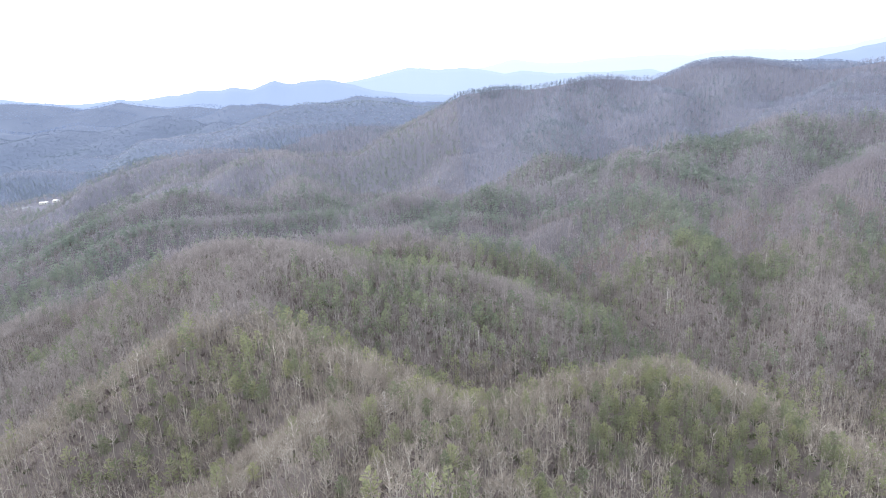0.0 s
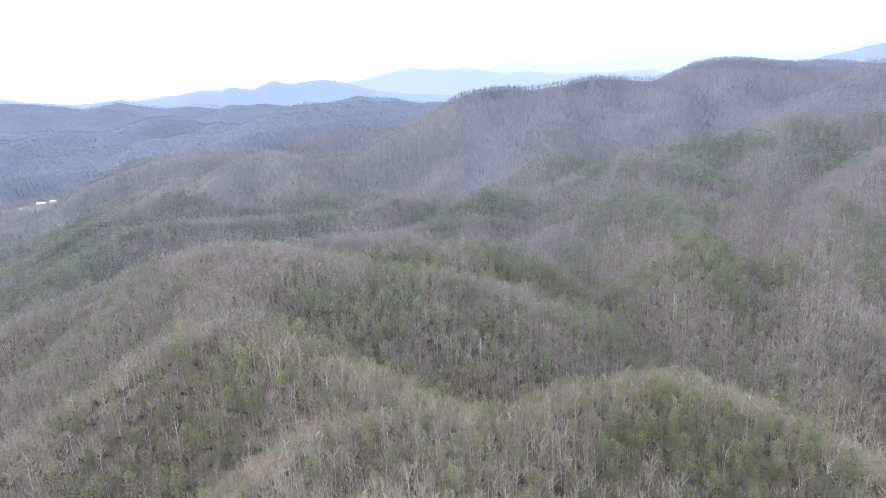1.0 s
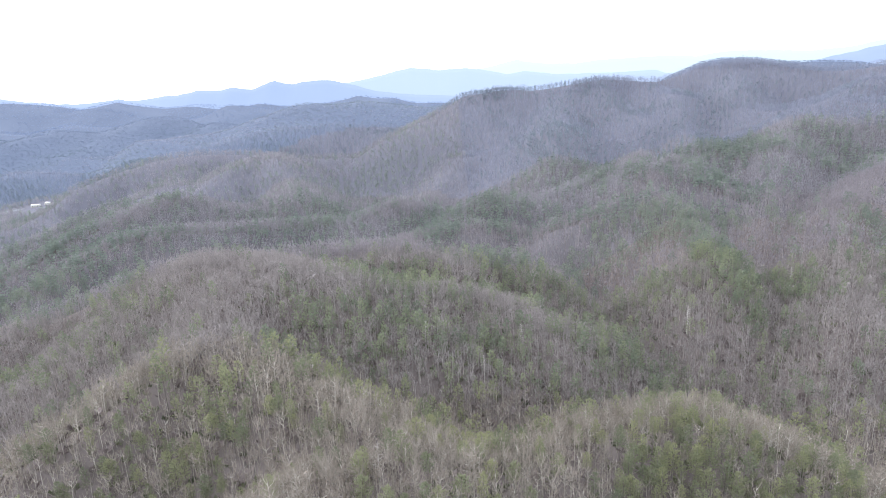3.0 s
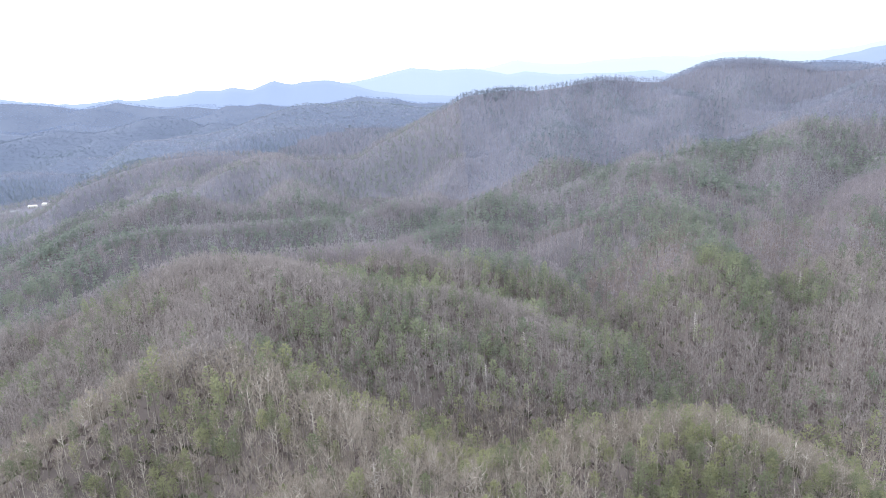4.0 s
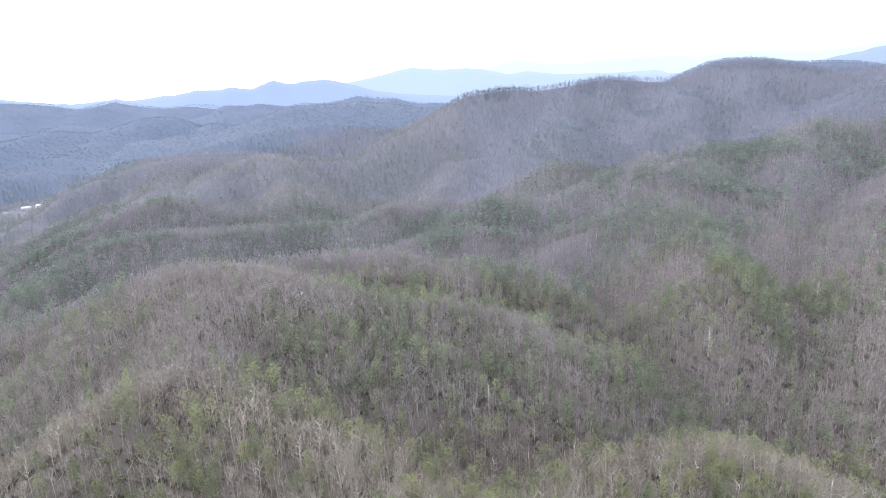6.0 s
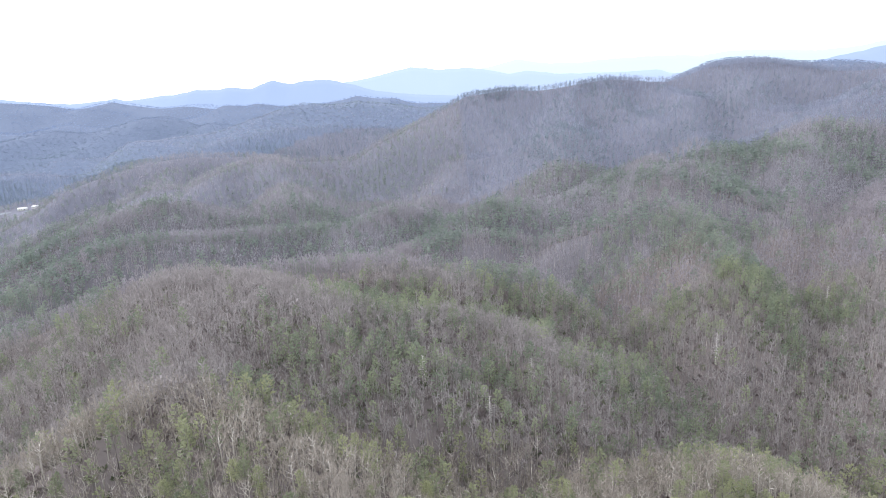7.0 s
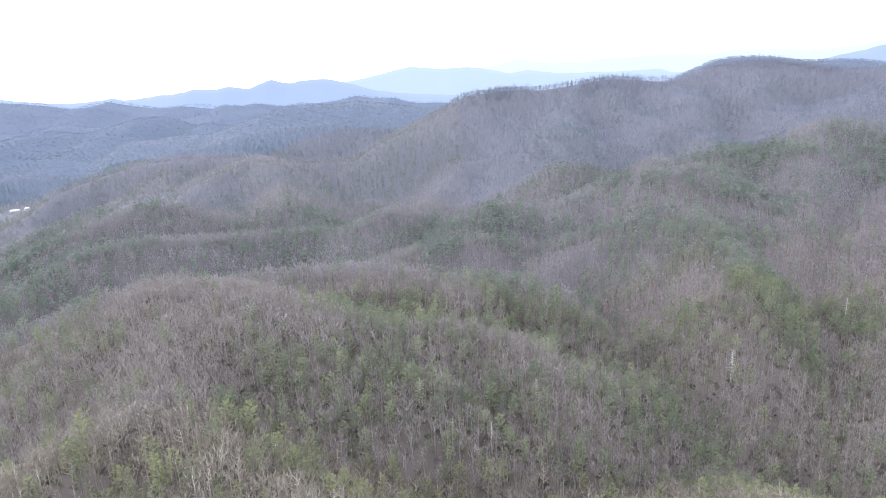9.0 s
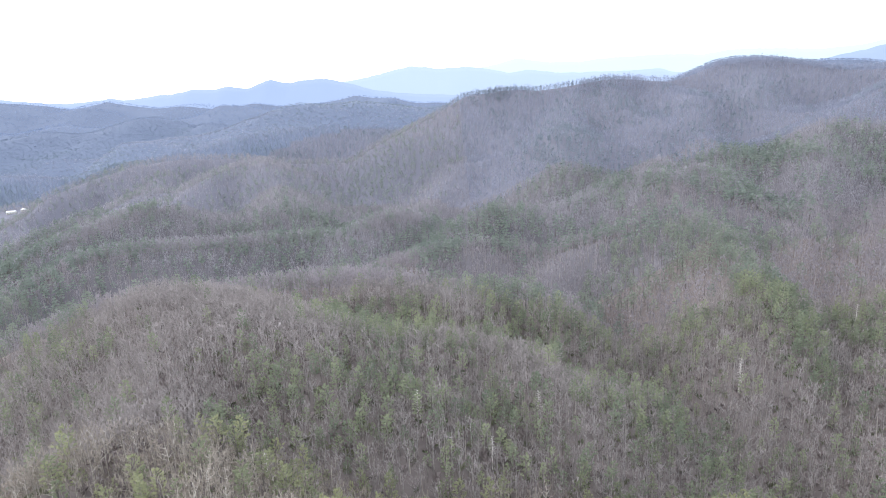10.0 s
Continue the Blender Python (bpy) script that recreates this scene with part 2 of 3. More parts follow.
def ground_height(px, py):
    return canopy(px, py) - CANOPY + 4.0 * np.clip((np.asarray(py, float) - 850) / 300, 0, 1) + 5.0 * np.clip((np.asarray(py, float) - 1230) / 100, 0, 1)


# ---- building ----
def mesh_of(name, verts, tris, mat, tone=None, smooth=False):
    verts, tris = np.asarray(verts, np.float32), np.asarray(tris, np.int32)
    me = bpy.data.meshes.new(name)
    me.vertices.add(len(verts))
    me.vertices.foreach_set("co", verts.ravel())
    k = tris.shape[1]
    me.loops.add(tris.size)
    me.loops.foreach_set("vertex_index", tris.ravel())
    me.polygons.add(len(tris))
    me.polygons.foreach_set("loop_start", np.arange(0, tris.size, k, dtype=np.int32))
    me.polygons.foreach_set("loop_total", np.full(len(tris), k, np.int32))
    if smooth:
        me.polygons.foreach_set("use_smooth", np.ones(len(tris), bool))
    if tone is not None:
        me.attributes.new("tone", "FLOAT", "POINT").data.foreach_set("value", np.asarray(tone, np.float32))
    me.materials.append(mat)
    me.update(calc_edges=True)
    return me


def part(name, me, parent, label=""):
    ob = new(name, me)
    ob.parent = parent
    if label:
        tagged(ob, label)
    return ob


def axis(start, knots, reach):
    """Plan lines: fine in the middle, ever wider towards the edge."""
    out, step = list(start), knots
    while out[-1] < reach[1]:
        step *= 1.09
        out.append(out[-1] + step)
    step = knots
    while out[0] > reach[0]:
        step *= 1.09
        out.insert(0, out[0] - step)
    return np.array(out)


# the ground: one sheet to the horizon
gx = axis(np.arange(-560, 561, 8.0), 8.0, (-5200, 5200))
gy = axis(np.arange(60, 1301, 8.0), 8.0, (-2500, 4900))
mx, my = np.meshgrid(gx, gy)
mz = ground_height(mx, my)
cols, rows_n = len(gx), len(gy)
ii = np.arange(cols * rows_n).reshape(rows_n, cols)
quads = np.stack([ii[:-1, :-1], ii[:-1, 1:], ii[1:, 1:], ii[1:, :-1]], -1).reshape(-1, 4)
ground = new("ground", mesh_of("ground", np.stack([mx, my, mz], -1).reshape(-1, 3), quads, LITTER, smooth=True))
ground.data.materials.append(LITTER_MID_HAZE)
ground.data.materials.append(LITTER_HIGH_HAZE)
ground.data.materials.append(LITTER_FAR_HAZE)
# distance bands choose the bluer floors, so the ground colour carries the haze
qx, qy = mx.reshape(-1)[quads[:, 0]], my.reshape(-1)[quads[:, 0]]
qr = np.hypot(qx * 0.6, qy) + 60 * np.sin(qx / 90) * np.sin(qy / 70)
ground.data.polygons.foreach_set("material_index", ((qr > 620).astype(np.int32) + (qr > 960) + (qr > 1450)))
tagged(ground, "brown leaf-littered ground of steep wooded mountain ridges", "ground", kind="structure")


# ---- far mountains ----
def far_range(depth, mat, label, *crest):
    """A range on the horizon, with a rough crest and slopes to both sides."""
    crest = np.array(crest, float)
    xs = np.arange(crest[0, 0], crest[-1, 0], 14.0)
    zs = np.interp(xs, crest[:, 0], crest[:, 1])
    zs = np.convolve(np.pad(zs, 1, mode="edge"), np.ones(3) / 3, "valid")
    rough = np.random.RandomState(int(depth))
    for k, size in ((3, 4.0), (9, 6.0)):
        zs += np.convolve(rough.randn(len(xs) + k - 1), np.ones(k) / k, "valid") * size * 0.5
    lines = []
    for back, share in ((-520, 0.0), (-340, 0.35), (-170, 0.72), (-60, 0.93), (0, 1.0), (200, 0.5)):
        wander = np.convolve(rough.randn(len(xs) + 14), np.ones(15) / 15, "valid")
        wander = wander * 60 * (1 - share)
        lines.append(np.stack([xs, np.full(len(xs), depth + back) + wander, -60 + (zs + 60) * share + wander * 0.25 * (share > 0)], -1))
    n = len(xs)
    grid = np.arange(n * len(lines)).reshape(len(lines), n)
    q = np.stack([grid[:-1, :-1], grid[:-1, 1:], grid[1:, 1:], grid[1:, :-1]], -1).reshape(-1, 4)
    ob = new("backdrop", mesh_of("backdrop", np.concatenate(lines), q, mat, smooth=True))
    return tagged(ob, label, "mountains", kind="structure")


# backdrop ranges, lit by their own blue glow instead of hazy air
far_range(3000, HAZE_GLOW_1, "wooded hills on the horizon, glowing blue for haze",
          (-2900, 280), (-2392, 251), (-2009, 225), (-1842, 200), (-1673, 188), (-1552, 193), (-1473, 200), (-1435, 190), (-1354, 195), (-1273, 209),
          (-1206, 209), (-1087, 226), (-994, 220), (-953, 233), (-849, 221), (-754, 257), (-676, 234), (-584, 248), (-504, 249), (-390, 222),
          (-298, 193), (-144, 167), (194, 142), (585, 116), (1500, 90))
far_range(3400, HAZE_GLOW_2, "mountain range on the horizon, glowing pale blue for haze",
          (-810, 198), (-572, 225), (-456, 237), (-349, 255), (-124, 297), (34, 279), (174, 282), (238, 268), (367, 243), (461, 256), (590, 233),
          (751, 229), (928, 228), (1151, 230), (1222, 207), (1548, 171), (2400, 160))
far_range(3650, HAZE_GLOW_1, "mountain shoulder on the horizon, glowing blue for haze", (1976, 210), (2148, 252), (2265, 271), (2492, 312), (2772, 357), (3000, 380))
far_range(3900, HAZE_GLOW_3, "mountain range on the horizon, glowing palest blue for haze",
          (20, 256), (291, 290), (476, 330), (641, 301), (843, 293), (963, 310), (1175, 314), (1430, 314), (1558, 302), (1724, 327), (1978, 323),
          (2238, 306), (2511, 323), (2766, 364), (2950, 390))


# ---- trees: shapes ----
class Shape:
    """Triangles gathered for one part of a tree."""

    def __init__(self):
        self.v, self.t = [], []

    def rod(self, a, b, ra, rb, sides=3):
        a, b = np.asarray(a, float), np.asarray(b, float)
        d = (b - a) / (np.linalg.norm(b - a) + 1e-9)
        u = np.cross(d, (0.3, 0.9, 0.2) if abs(d[2]) > 0.8 else (0, 0, 1))
        u /= np.linalg.norm(u)
        w = np.cross(d, u)
        base = len(self.v)
        for c, r in ((a, ra), (b, rb)):
            for k in range(sides):
                h = 2 * math.pi * k / sides
                self.v.append(c + r * (math.cos(h) * u + math.sin(h) * w))
        for k in range(sides):
            m = (k + 1) % sides
            self.t += [(base + k, base + m, base + sides + m), (base + k, base + sides + m, base + sides + k)]

    def spike(self, a, b, width, rng):
        a, b = np.asarray(a, float), np.asarray(b, float)
        side = np.cross(b - a, rng.randn(3))
        side *= width / 2 / (np.linalg.norm(side) + 1e-9)
        base = len(self.v)
        self.v += [a - side, a + side, b]
        self.t.append((base, base + 1, base + 2))

    def fan(self, a, b, width, rng):
        """A spray of twigs, narrow at the branch and wide at its end."""
        a, b = np.asarray(a, float), np.asarray(b, float)
        side = np.cross(b - a, rng.randn(3))
        side *= width / 2 / (np.linalg.norm(side) + 1e-9)
        base = len(self.v)
        self.v += [a, b - side * rng.uniform(0.5, 1.2) - (b - a) * rng.uniform(0, 0.3), b + side * rng.uniform(0.5, 1.2)]
        self.t.append((base, base + 1, base + 2))

    def frond(self, a, b, width, rng):
        """A tuft of needles: a bent blade that is widest past its middle."""
        a, b = np.asarray(a, float), np.asarray(b, float)
        side = np.cross(b - a, rng.randn(3) + np.array([0, 0, 0.3]))
        side *= width / 2 / (np.linalg.norm(side) + 1e-9)
        mid = a + 0.6 * (b - a)
        base = len(self.v)
        self.v += [a, mid - side, b + np.array([0, 0, 0.1]), mid + side]
        self.t += [(base, base + 1, base + 2), (base, base + 2, base + 3)]

    def arrays(self):
        return np.array(self.v), np.array(self.t)


def turned(way, rng, spread):
    d = way + rng.randn(3) * spread
    return d / np.linalg.norm(d)


def bare_shape(seed, detail):
    """A leafless hardwood: trunk with rising limbs, and a rounded crown of twigs. detail 2: near, 1: mid slopes, 0: far."""
    rng = np.random.RandomState(seed)
    high = 18.0
    trunk, crown = Shape(), Shape()
    bend = rng.randn(2) * 0.6

    def stem(s):
        return np.array([bend[0] * s * s, bend[1] * s * s, high * 0.86 * s])

    radii = (0.21, 0.17, 0.12, 0.035)
    steps = (0, 0.3, 0.62, 1.0)
    if detail:
        for s0, s1, ra, rb in zip(steps[:-1], steps[1:], radii[:-1], radii[1:]):
            trunk.rod(stem(s0), stem(s1), ra, rb, (3, 3, 5)[detail])
    else:
        trunk.spike(stem(0), stem(1), 0.75, rng)
        trunk.spike(stem(0), stem(0.9), 0.75, rng)
    limbs = (8, 8, 10)[detail]
    start = rng.uniform(0.42, 0.58) if detail else rng.uniform(0.25, 0.4)
    girth = rng.uniform(3.2, 4.3)
    for k in range(limbs):
        s0 = start + (0.92 - start) * (k + rng.uniform(0, 0.8)) / limbs
        root = stem(s0)
        turn = k * 2.4 + rng.uniform(-0.4, 0.4)
        out = girth * rng.uniform(0.6, 1.05) * (1.0 - 0.55 * (s0 - start) / (1 - start))
        rise = rng.uniform(2.6, 5.2) * (1.15 - 0.35 * s0)
        tip = root + np.array([math.cos(turn) * out, math.sin(turn) * out, rise])
        elbow = root + (tip - root) * 0.5 + np.array([math.cos(turn), math.sin(turn), -0.6]) * 0.45
        if detail == 2:
            trunk.rod(root, elbow, 0.13, 0.09)
            trunk.rod(elbow, tip, 0.09, 0.025)
        elif detail == 1:
            trunk.spike(root, elbow + (elbow - root) * 0.15, 0.26, rng)
            trunk.spike(elbow, tip, 0.18, rng)
        way = (tip - elbow) / np.linalg.norm(tip - elbow)
        for j in range((2, 8, 11)[detail]):
            u = rng.uniform(0.25, 1.0)
            at = root + (elbow - root) * u * 2 if u < 0.5 else elbow + (tip - elbow) * (u * 2 - 1)
            d = turned(way + np.array([0, 0, 0.25]), rng, 0.48)
            reach = rng.uniform(0.9, 2.1)
            if detail == 2:
                end = at + d * reach
                crown.spike(at, end, 0.09, rng)
                for _ in range(5):
                    at2 = at + (end - at) * rng.uniform(0.3, 0.95)
                    crown.spike(at2, at2 + turned(d, rng, 0.5) * rng.uniform(0.5, 1.3), 0.06, rng)
            elif detail == 1:
                crown.spike(at, at + d * reach, 0.23, rng)
            else:
                crown.fan(at - np.array([0, 0, 0.5]), at + d * reach * 1.3, 1.15, rng)
    return trunk.arrays(), crown.arrays()


def pine_shape(seed, detail):
    """A forest pine: bare lower trunk, layered crown of needle tufts."""
    rng = np.random.RandomState(seed)
    high = 18.0
    trunk, crown = Shape(), Shape()
    lean = rng.randn(2) * 0.25
    top = np.array([lean[0], lean[1], high])
    if detail:
        trunk.rod((0, 0, 0), top * 0.55, 0.24, 0.15, (3, 3, 5)[detail])
        trunk.rod(top * 0.55, top, 0.15, 0.02, 3)
    else:
        trunk.spike((0, 0, 0), top * 0.8, 0.7, rng)
    low = rng.uniform(0.36, 0.55)
    layers = (4, 8, 11)[detail]
    girth = rng.uniform(2.2, 3.2)
    for k in range(layers):
        s = k / (layers - 1)
        z = high * (low + (0.97 - low) * s)
        r = girth * math.sqrt(max(0.0, 1 - s**1.5)) * (0.7 + 0.3 * min(1, s * 4)) + 0.3
        for j in range((3, 4, 6)[detail]):
            turn = j * 2 * math.pi / (3, 4, 6)[detail] + k * 1.1 + rng.uniform(-0.4, 0.4)
            out = r * rng.uniform(0.6, 1.15)
            root = np.array([lean[0] * z / high, lean[1] * z / high, z])
            tip = root + np.array([math.cos(turn) * out, math.sin(turn) * out, out * 0.22 + rng.uniform(-0.2, 0.3)])
            if detail == 2:
                crown.spike(root, tip, 0.09, rng)
                for q in range(4):
                    at = root + (tip - root) * (0.3 + 0.23 * q)
                    d = turned((tip - root) / (out + 0.1) + np.array([0, 0, 0.45]), rng, 0.45)
                    crown.frond(at, at + d * rng.uniform(0.7, 1.2), rng.uniform(0.28, 0.5), rng)
            elif detail == 1:
                for q in range(2):
                    at = root + (tip - root) * (0.3 + 0.4 * q)
                    d = turned((tip - root) / (out + 0.1) + np.array([0, 0, 0.35]), rng, 0.3)
                    crown.frond(at, at + d * 1.3, rng.uniform(0.6, 1.0), rng)
            else:
                crown.fan(root + np.array([0, 0, 1.6]), tip + np.array([0, 0, -0.6]), 2.2, rng)
                crown.fan(root + np.array([0, 0, 0.8]), tip + np.array([0, 0, 0.2]), 2.0, rng)
    return trunk.arrays(), crown.arrays()


# ---- trees: where they stand ----
# stands of pine: x, y, half width across and along, share of pines
STANDS = []


def stand(*shape):
    STANDS.append(shape)


stand(88, 222, 44, 26, 0.66)
stand(122, 212, 28, 22, 0.62)
stand(55, 231, 11, 10, 0.5)
stand(86, 201, 18, 9, 0.6)
stand(-25, 185, 6, 9, 0.6)
stand(-5, 169, 10, 18, 0.35)
stand(7, 203, 6, 20, 0.35)
stand(26, 175, 14, 11, 0.4)
stand(-87, 298, 19, 41, 0.72)
stand(-78, 260, 33, 16, 0.5)
stand(-142, 261, 15, 10, 0.55)
stand(-117, 275, 17, 13, 0.5)
stand(-149, 244, 25, 14, 0.55)
stand(-114, 253, 20, 12, 0.5)
stand(-40, 348, 38, 34, 0.6)
stand(-44, 328, 16, 14, 0.5)
stand(24, 338, 32, 28, 0.48)
stand(103, 362, 26, 31, 0.55)
stand(55, 316, 23, 10, 0.45)
stand(-81, 380, 22, 40, 0.4)
stand(-30, 432, 37, 47, 0.72)
stand(37, 487, 17, 37, 0.8)
stand(60, 467, 17, 38, 0.85)
stand(80, 457, 20, 11, 0.8)
stand(-4, 684, 30, 52, 0.6)
stand(196, 549, 25, 49, 0.8)
stand(202, 476, 26, 53, 0.92)
stand(195, 425, 18, 18, 0.9)
stand(190, 400, 14, 13, 0.8)
stand(294, 695, 58, 51, 0.7)
stand(243, 445, 17, 33, 0.7)
stand(357, 507, 29, 53, 0.5)
stand(218, 336, 10, 16, 0.35)
stand(255, 348, 10, 9, 0.5)
stand(140, 582, 10, 26, 0.5)
stand(183, 985, 69, 109, 0.85)
stand(379, 864, 54, 97, 0.75)
stand(319, 904, 28, 54, 0.5)
stand(61, 730, 39, 73, 0.65)
stand(212, 710, 15, 35, 0.6)
stand(-412, 606, 52, 57, 0.6)
stand(-350, 605, 75, 48, 0.55)
stand(-192, 734, 65, 13, 0.6)
stand(-158, 859, 85, 120, 0.5)
stand(-308, 678, 34, 12, 0.5)
stand(-318, 1030, 31, 60, 0.45)
stand(-557, 1093, 58, 103, 0.4)
stand(-489, 835, 63, 111, 0.4)
stand(-348, 709, 66, 44, 0.45)
stand(-197, 406, 27, 19, 0.3)
stand(122, 1220, 38, 70, 0.4)
stand(607, 899, 35, 31, 0.5)
stand(182, 761, 26, 51, 0.3)
stand(-103, 289, 16, 12, 0.6)
stand(-123, 288, 19, 9, 0.6)
stand(-58, 289, 20, 21, 0.5)
stand(-30, 329, 28, 10, 0.4)
stand(84, 354, 22, 21, 0.4)
stand(198, 415, 20, 24, 0.6)
stand(160, 1335, 200, 40, 0.65)
stand(-180, 1640, 300, 60, 0.85)
stand(-51, 1131, 130, 132, 0.4)
stand(-480, 980, 60, 80, 0.5)
stand(-270, 960, 35, 70, 0.5)
stand(-150, 1000, 60, 90, 0.5)
stand(-380, 890, 40, 60, 0.45)
stand(-55, 905, 60, 70, 0.5)
stand(-420, 1120, 50, 40, 0.4)
stand(300, 1230, 40, 90, 0.5)
stand(470, 1180, 50, 80, 0.45)
stand(640, 1080, 60, 60, 0.4)
stand(337, 1127, 60, 66, 0.45)


def local_top(px, py):
    """The highest ground within a stone's throw."""
    out = canopy(px, py)
    throw = 38 + 0.07 * np.clip(py - 450, 0, 700)
    for k in range(6):
        h = k * math.pi / 3
        out = np.maximum(out, canopy(px + throw * math.cos(h), py + throw * math.sin(h)))
    return out


def pine_share(px, py):
    # crests stay bare, the slopes carry scattered evergreens
    low = np.clip((local_top(px, py) - canopy(px, py) - 3) / 11, 0, 1)
    mid = np.clip((py - 450) / 150, 0, 1)
    size = 1 + 0.8 * mid
    wave = np.sin(px / 43 / size + 2 * np.sin(py / 61 / size)) * np.sin(py / 51 / size + 1.5 * np.sin(px / 77 / size))
    clump = np.clip(0.35 + 1.5 * wave - 0.3 * mid, 0, 1) ** (1 + mid)
    west = np.clip((60 - px) / 160, 0.12, 1)
    share = 0.03 - 0.012 * mid + 0.05 * clump + low * (0.06 + 0.2 * mid * west + (0.16 + 0.08 * mid + 0.45 * mid * west) * clump)
    for x, y, a, b, full in STANDS:
        share = np.maximum(share, full * np.exp(-(((px - x) / a) ** 2 + ((py - y) / b) ** 2) ** 2))
    share = share * np.where((px < -140) & (py < 540), 0.5, 1)
    # the crests of the main ridge and its spurs are bare
    crest = (px < 40) & (py > 225) & (py < 480)
    return share * np.where(crest, np.clip(0.15 + (local_top(px, py) - canopy(px, py)) / 10, 0, 1), 1)


def places(y0, y1, spacing, seed, left=0.76, margin=40):
    rng = np.random.RandomState(seed)
    ys = np.arange(y0, y1, spacing)
    xs = np.arange(-(left * y1 + margin), left * y1 + margin, spacing)
    px, py = (a.ravel() for a in np.meshgrid(xs, ys))
    px = px + rng.uniform(-0.48, 0.48, px.shape) * spacing
    py = py + rng.uniform(-0.48, 0.48, py.shape) * spacing
    keep = np.abs(px) < left * np.maximum(py, 60) + margin
    keep &= np.hypot((px + 803) / 38, (py - 1256) / 44) > 1  # the clearing with the houses
    keep &= np.hypot((px + 868) / 32, (py - 1266) / 12) > 1  # and its meadow
    px, py = px[keep], py[keep]
    return px, py, ground_height(px, py), rng.uniform(0, 1, px.shape) < pine_share(px, py), rng


def grove(name, shapes, which, px, py, pz, rng, mats, label, tall=(0.62, 1.15), spread=1.0):
    """A whole wood of trees too many to count, as one thing: trunks and crowns."""
    scale = rng.uniform(*tall, px.shape)
    wide = scale * rng.uniform(0.85, 1.2, px.shape) * spread
    spin = rng.uniform(0, 2 * math.pi, px.shape)
    tone = rng.uniform(0, 1, px.shape)
    pick = rng.randint(0, len(shapes), px.shape)
    root = new(name)
    tagged(root, label, "trees", kind="stuff")
    for n, (title, mat) in enumerate(zip(("trunks", "crowns"), mats)):
        vs, ts, tones, base = [], [], [], 0
        for k, shape in enumerate(shapes):
            v, t = shape[n]
            sel = which & (pick == k)
            m = int(sel.sum())
            if not m:
                continue
            c, s = np.cos(spin[sel])[:, None], np.sin(spin[sel])[:, None]
            w, h = wide[sel][:, None], scale[sel][:, None]
            allv = np.stack([(v[:, 0] * c - v[:, 1] * s) * w + px[sel][:, None], (v[:, 0] * s + v[:, 1] * c) * w + py[sel][:, None],
                             v[:, 2] * h + pz[sel][:, None] - 0.4], -1)
            vs.append(allv.reshape(-1, 3))
            ts.append((t[None] + (np.arange(m) * len(v))[:, None, None] + base).reshape(-1, 3))
            tones.append(np.repeat(tone[sel], len(v)))
            base += m * len(v)
        if vs:
            ob = part(title, mesh_of(title, np.concatenate(vs), np.concatenate(ts), mat, np.concatenate(tones)), root)
            tagged(ob, kind="stuff")
    return root


def sprig_shape(seed):
    """A far crown: a handful of upright sprays."""
    rng = np.random.RandomState(seed)
    trunk, crown = Shape(), Shape()
    trunk.spike((0, 0, 0), (0, 0, 12), 0.8, rng)
    for k in range(9):
        turn = k * 2.4
        out = rng.uniform(0.5, 2.2)
        root = np.array([math.cos(turn) * out, math.sin(turn) * out, rng.uniform(3, 9)])
        crown.fan(root, root + np.array([math.cos(turn) * 2.0, math.sin(turn) * 2.0, rng.uniform(2.0, 4.5)]), 1.9, rng)
    return trunk.arrays(), crown.arrays()


SPRIGS = [sprig_shape(500 + k) for k in range(4)]
BARE = [[bare_shape(100 + 10 * d + k, d) for k in range(6)] for d in range(3)]
PINE = [[pine_shape(300 + 10 * d + k, d) for k in range(5)] for d in range(3)]


def single(name, shape, mats, label, category):
    """One tree on its own, built at the origin."""
    root = new(name)
    tagged(root, label, category)
    for n, title in enumerate(("trunk", "crown")):
        part(title, mesh_of(title, *shape[n], mats[n]), root)
    return root


def brush_shape(seed):
    """A knee- to head-high bush of loose sprays."""
    rng = np.random.RandomState(seed)
    stem, sprays = Shape(), Shape()
    stem.spike((0, 0, 0), (0, 0, 2.0), 0.1, rng)
    for k in range(11):
        turn = k * 2.4
        root = np.array([0, 0, rng.uniform(0.2, 1.6)])
        out = rng.uniform(0.7, 1.7)
        sprays.fan(root, root + np.array([math.cos(turn) * out, math.sin(turn) * out, rng.uniform(0.5, 1.8)]), 0.8, rng)
    return stem.arrays(), sprays.arrays()


BRUSHES = [brush_shape(700 + k) for k in range(5)]

# the woods, from the nearest slope outwards
x, y, z, is_pine, rng = places(140, 480, 4.1, 11)
crest_side = (y > 158) & (x > -78) & (x < 128) & (z + CANOPY > 70)
near_bare = np.flatnonzero(crest_side & (y < 265) & ~is_pine)[::2][:300]
near_pine = np.flatnonzero((y > 158) & (y < 320) & (x > -170) & (x < 150) & (z + CANOPY > 55) & is_pine)[:300]
alone = np.zeros(x.shape, bool)
alone[near_bare] = alone[near_pine] = True
grove("bare_woods", BARE[1], ~is_pine & ~alone & (y < 310), x, y, z, rng, (BARK, TWIGS), "leafless grey hardwood forest covering the near ridges", (0.55, 1.08), 1.12)
grove("bare_woods", BARE[1], ~is_pine & ~alone & (y >= 310), x, y, z, rng, (BARK_HAZE, TWIGS_RIDGE_HAZE), "leafless hardwood forest covering the main ridge, tinted mauve-grey for haze", (0.52, 0.98), 1.2)
grove("pine_woods", PINE[1], is_pine & ~alone & (y < 315), x, y, z, rng, (PINE_BARK, NEEDLES), "stands of olive-green pines among bare hardwoods")
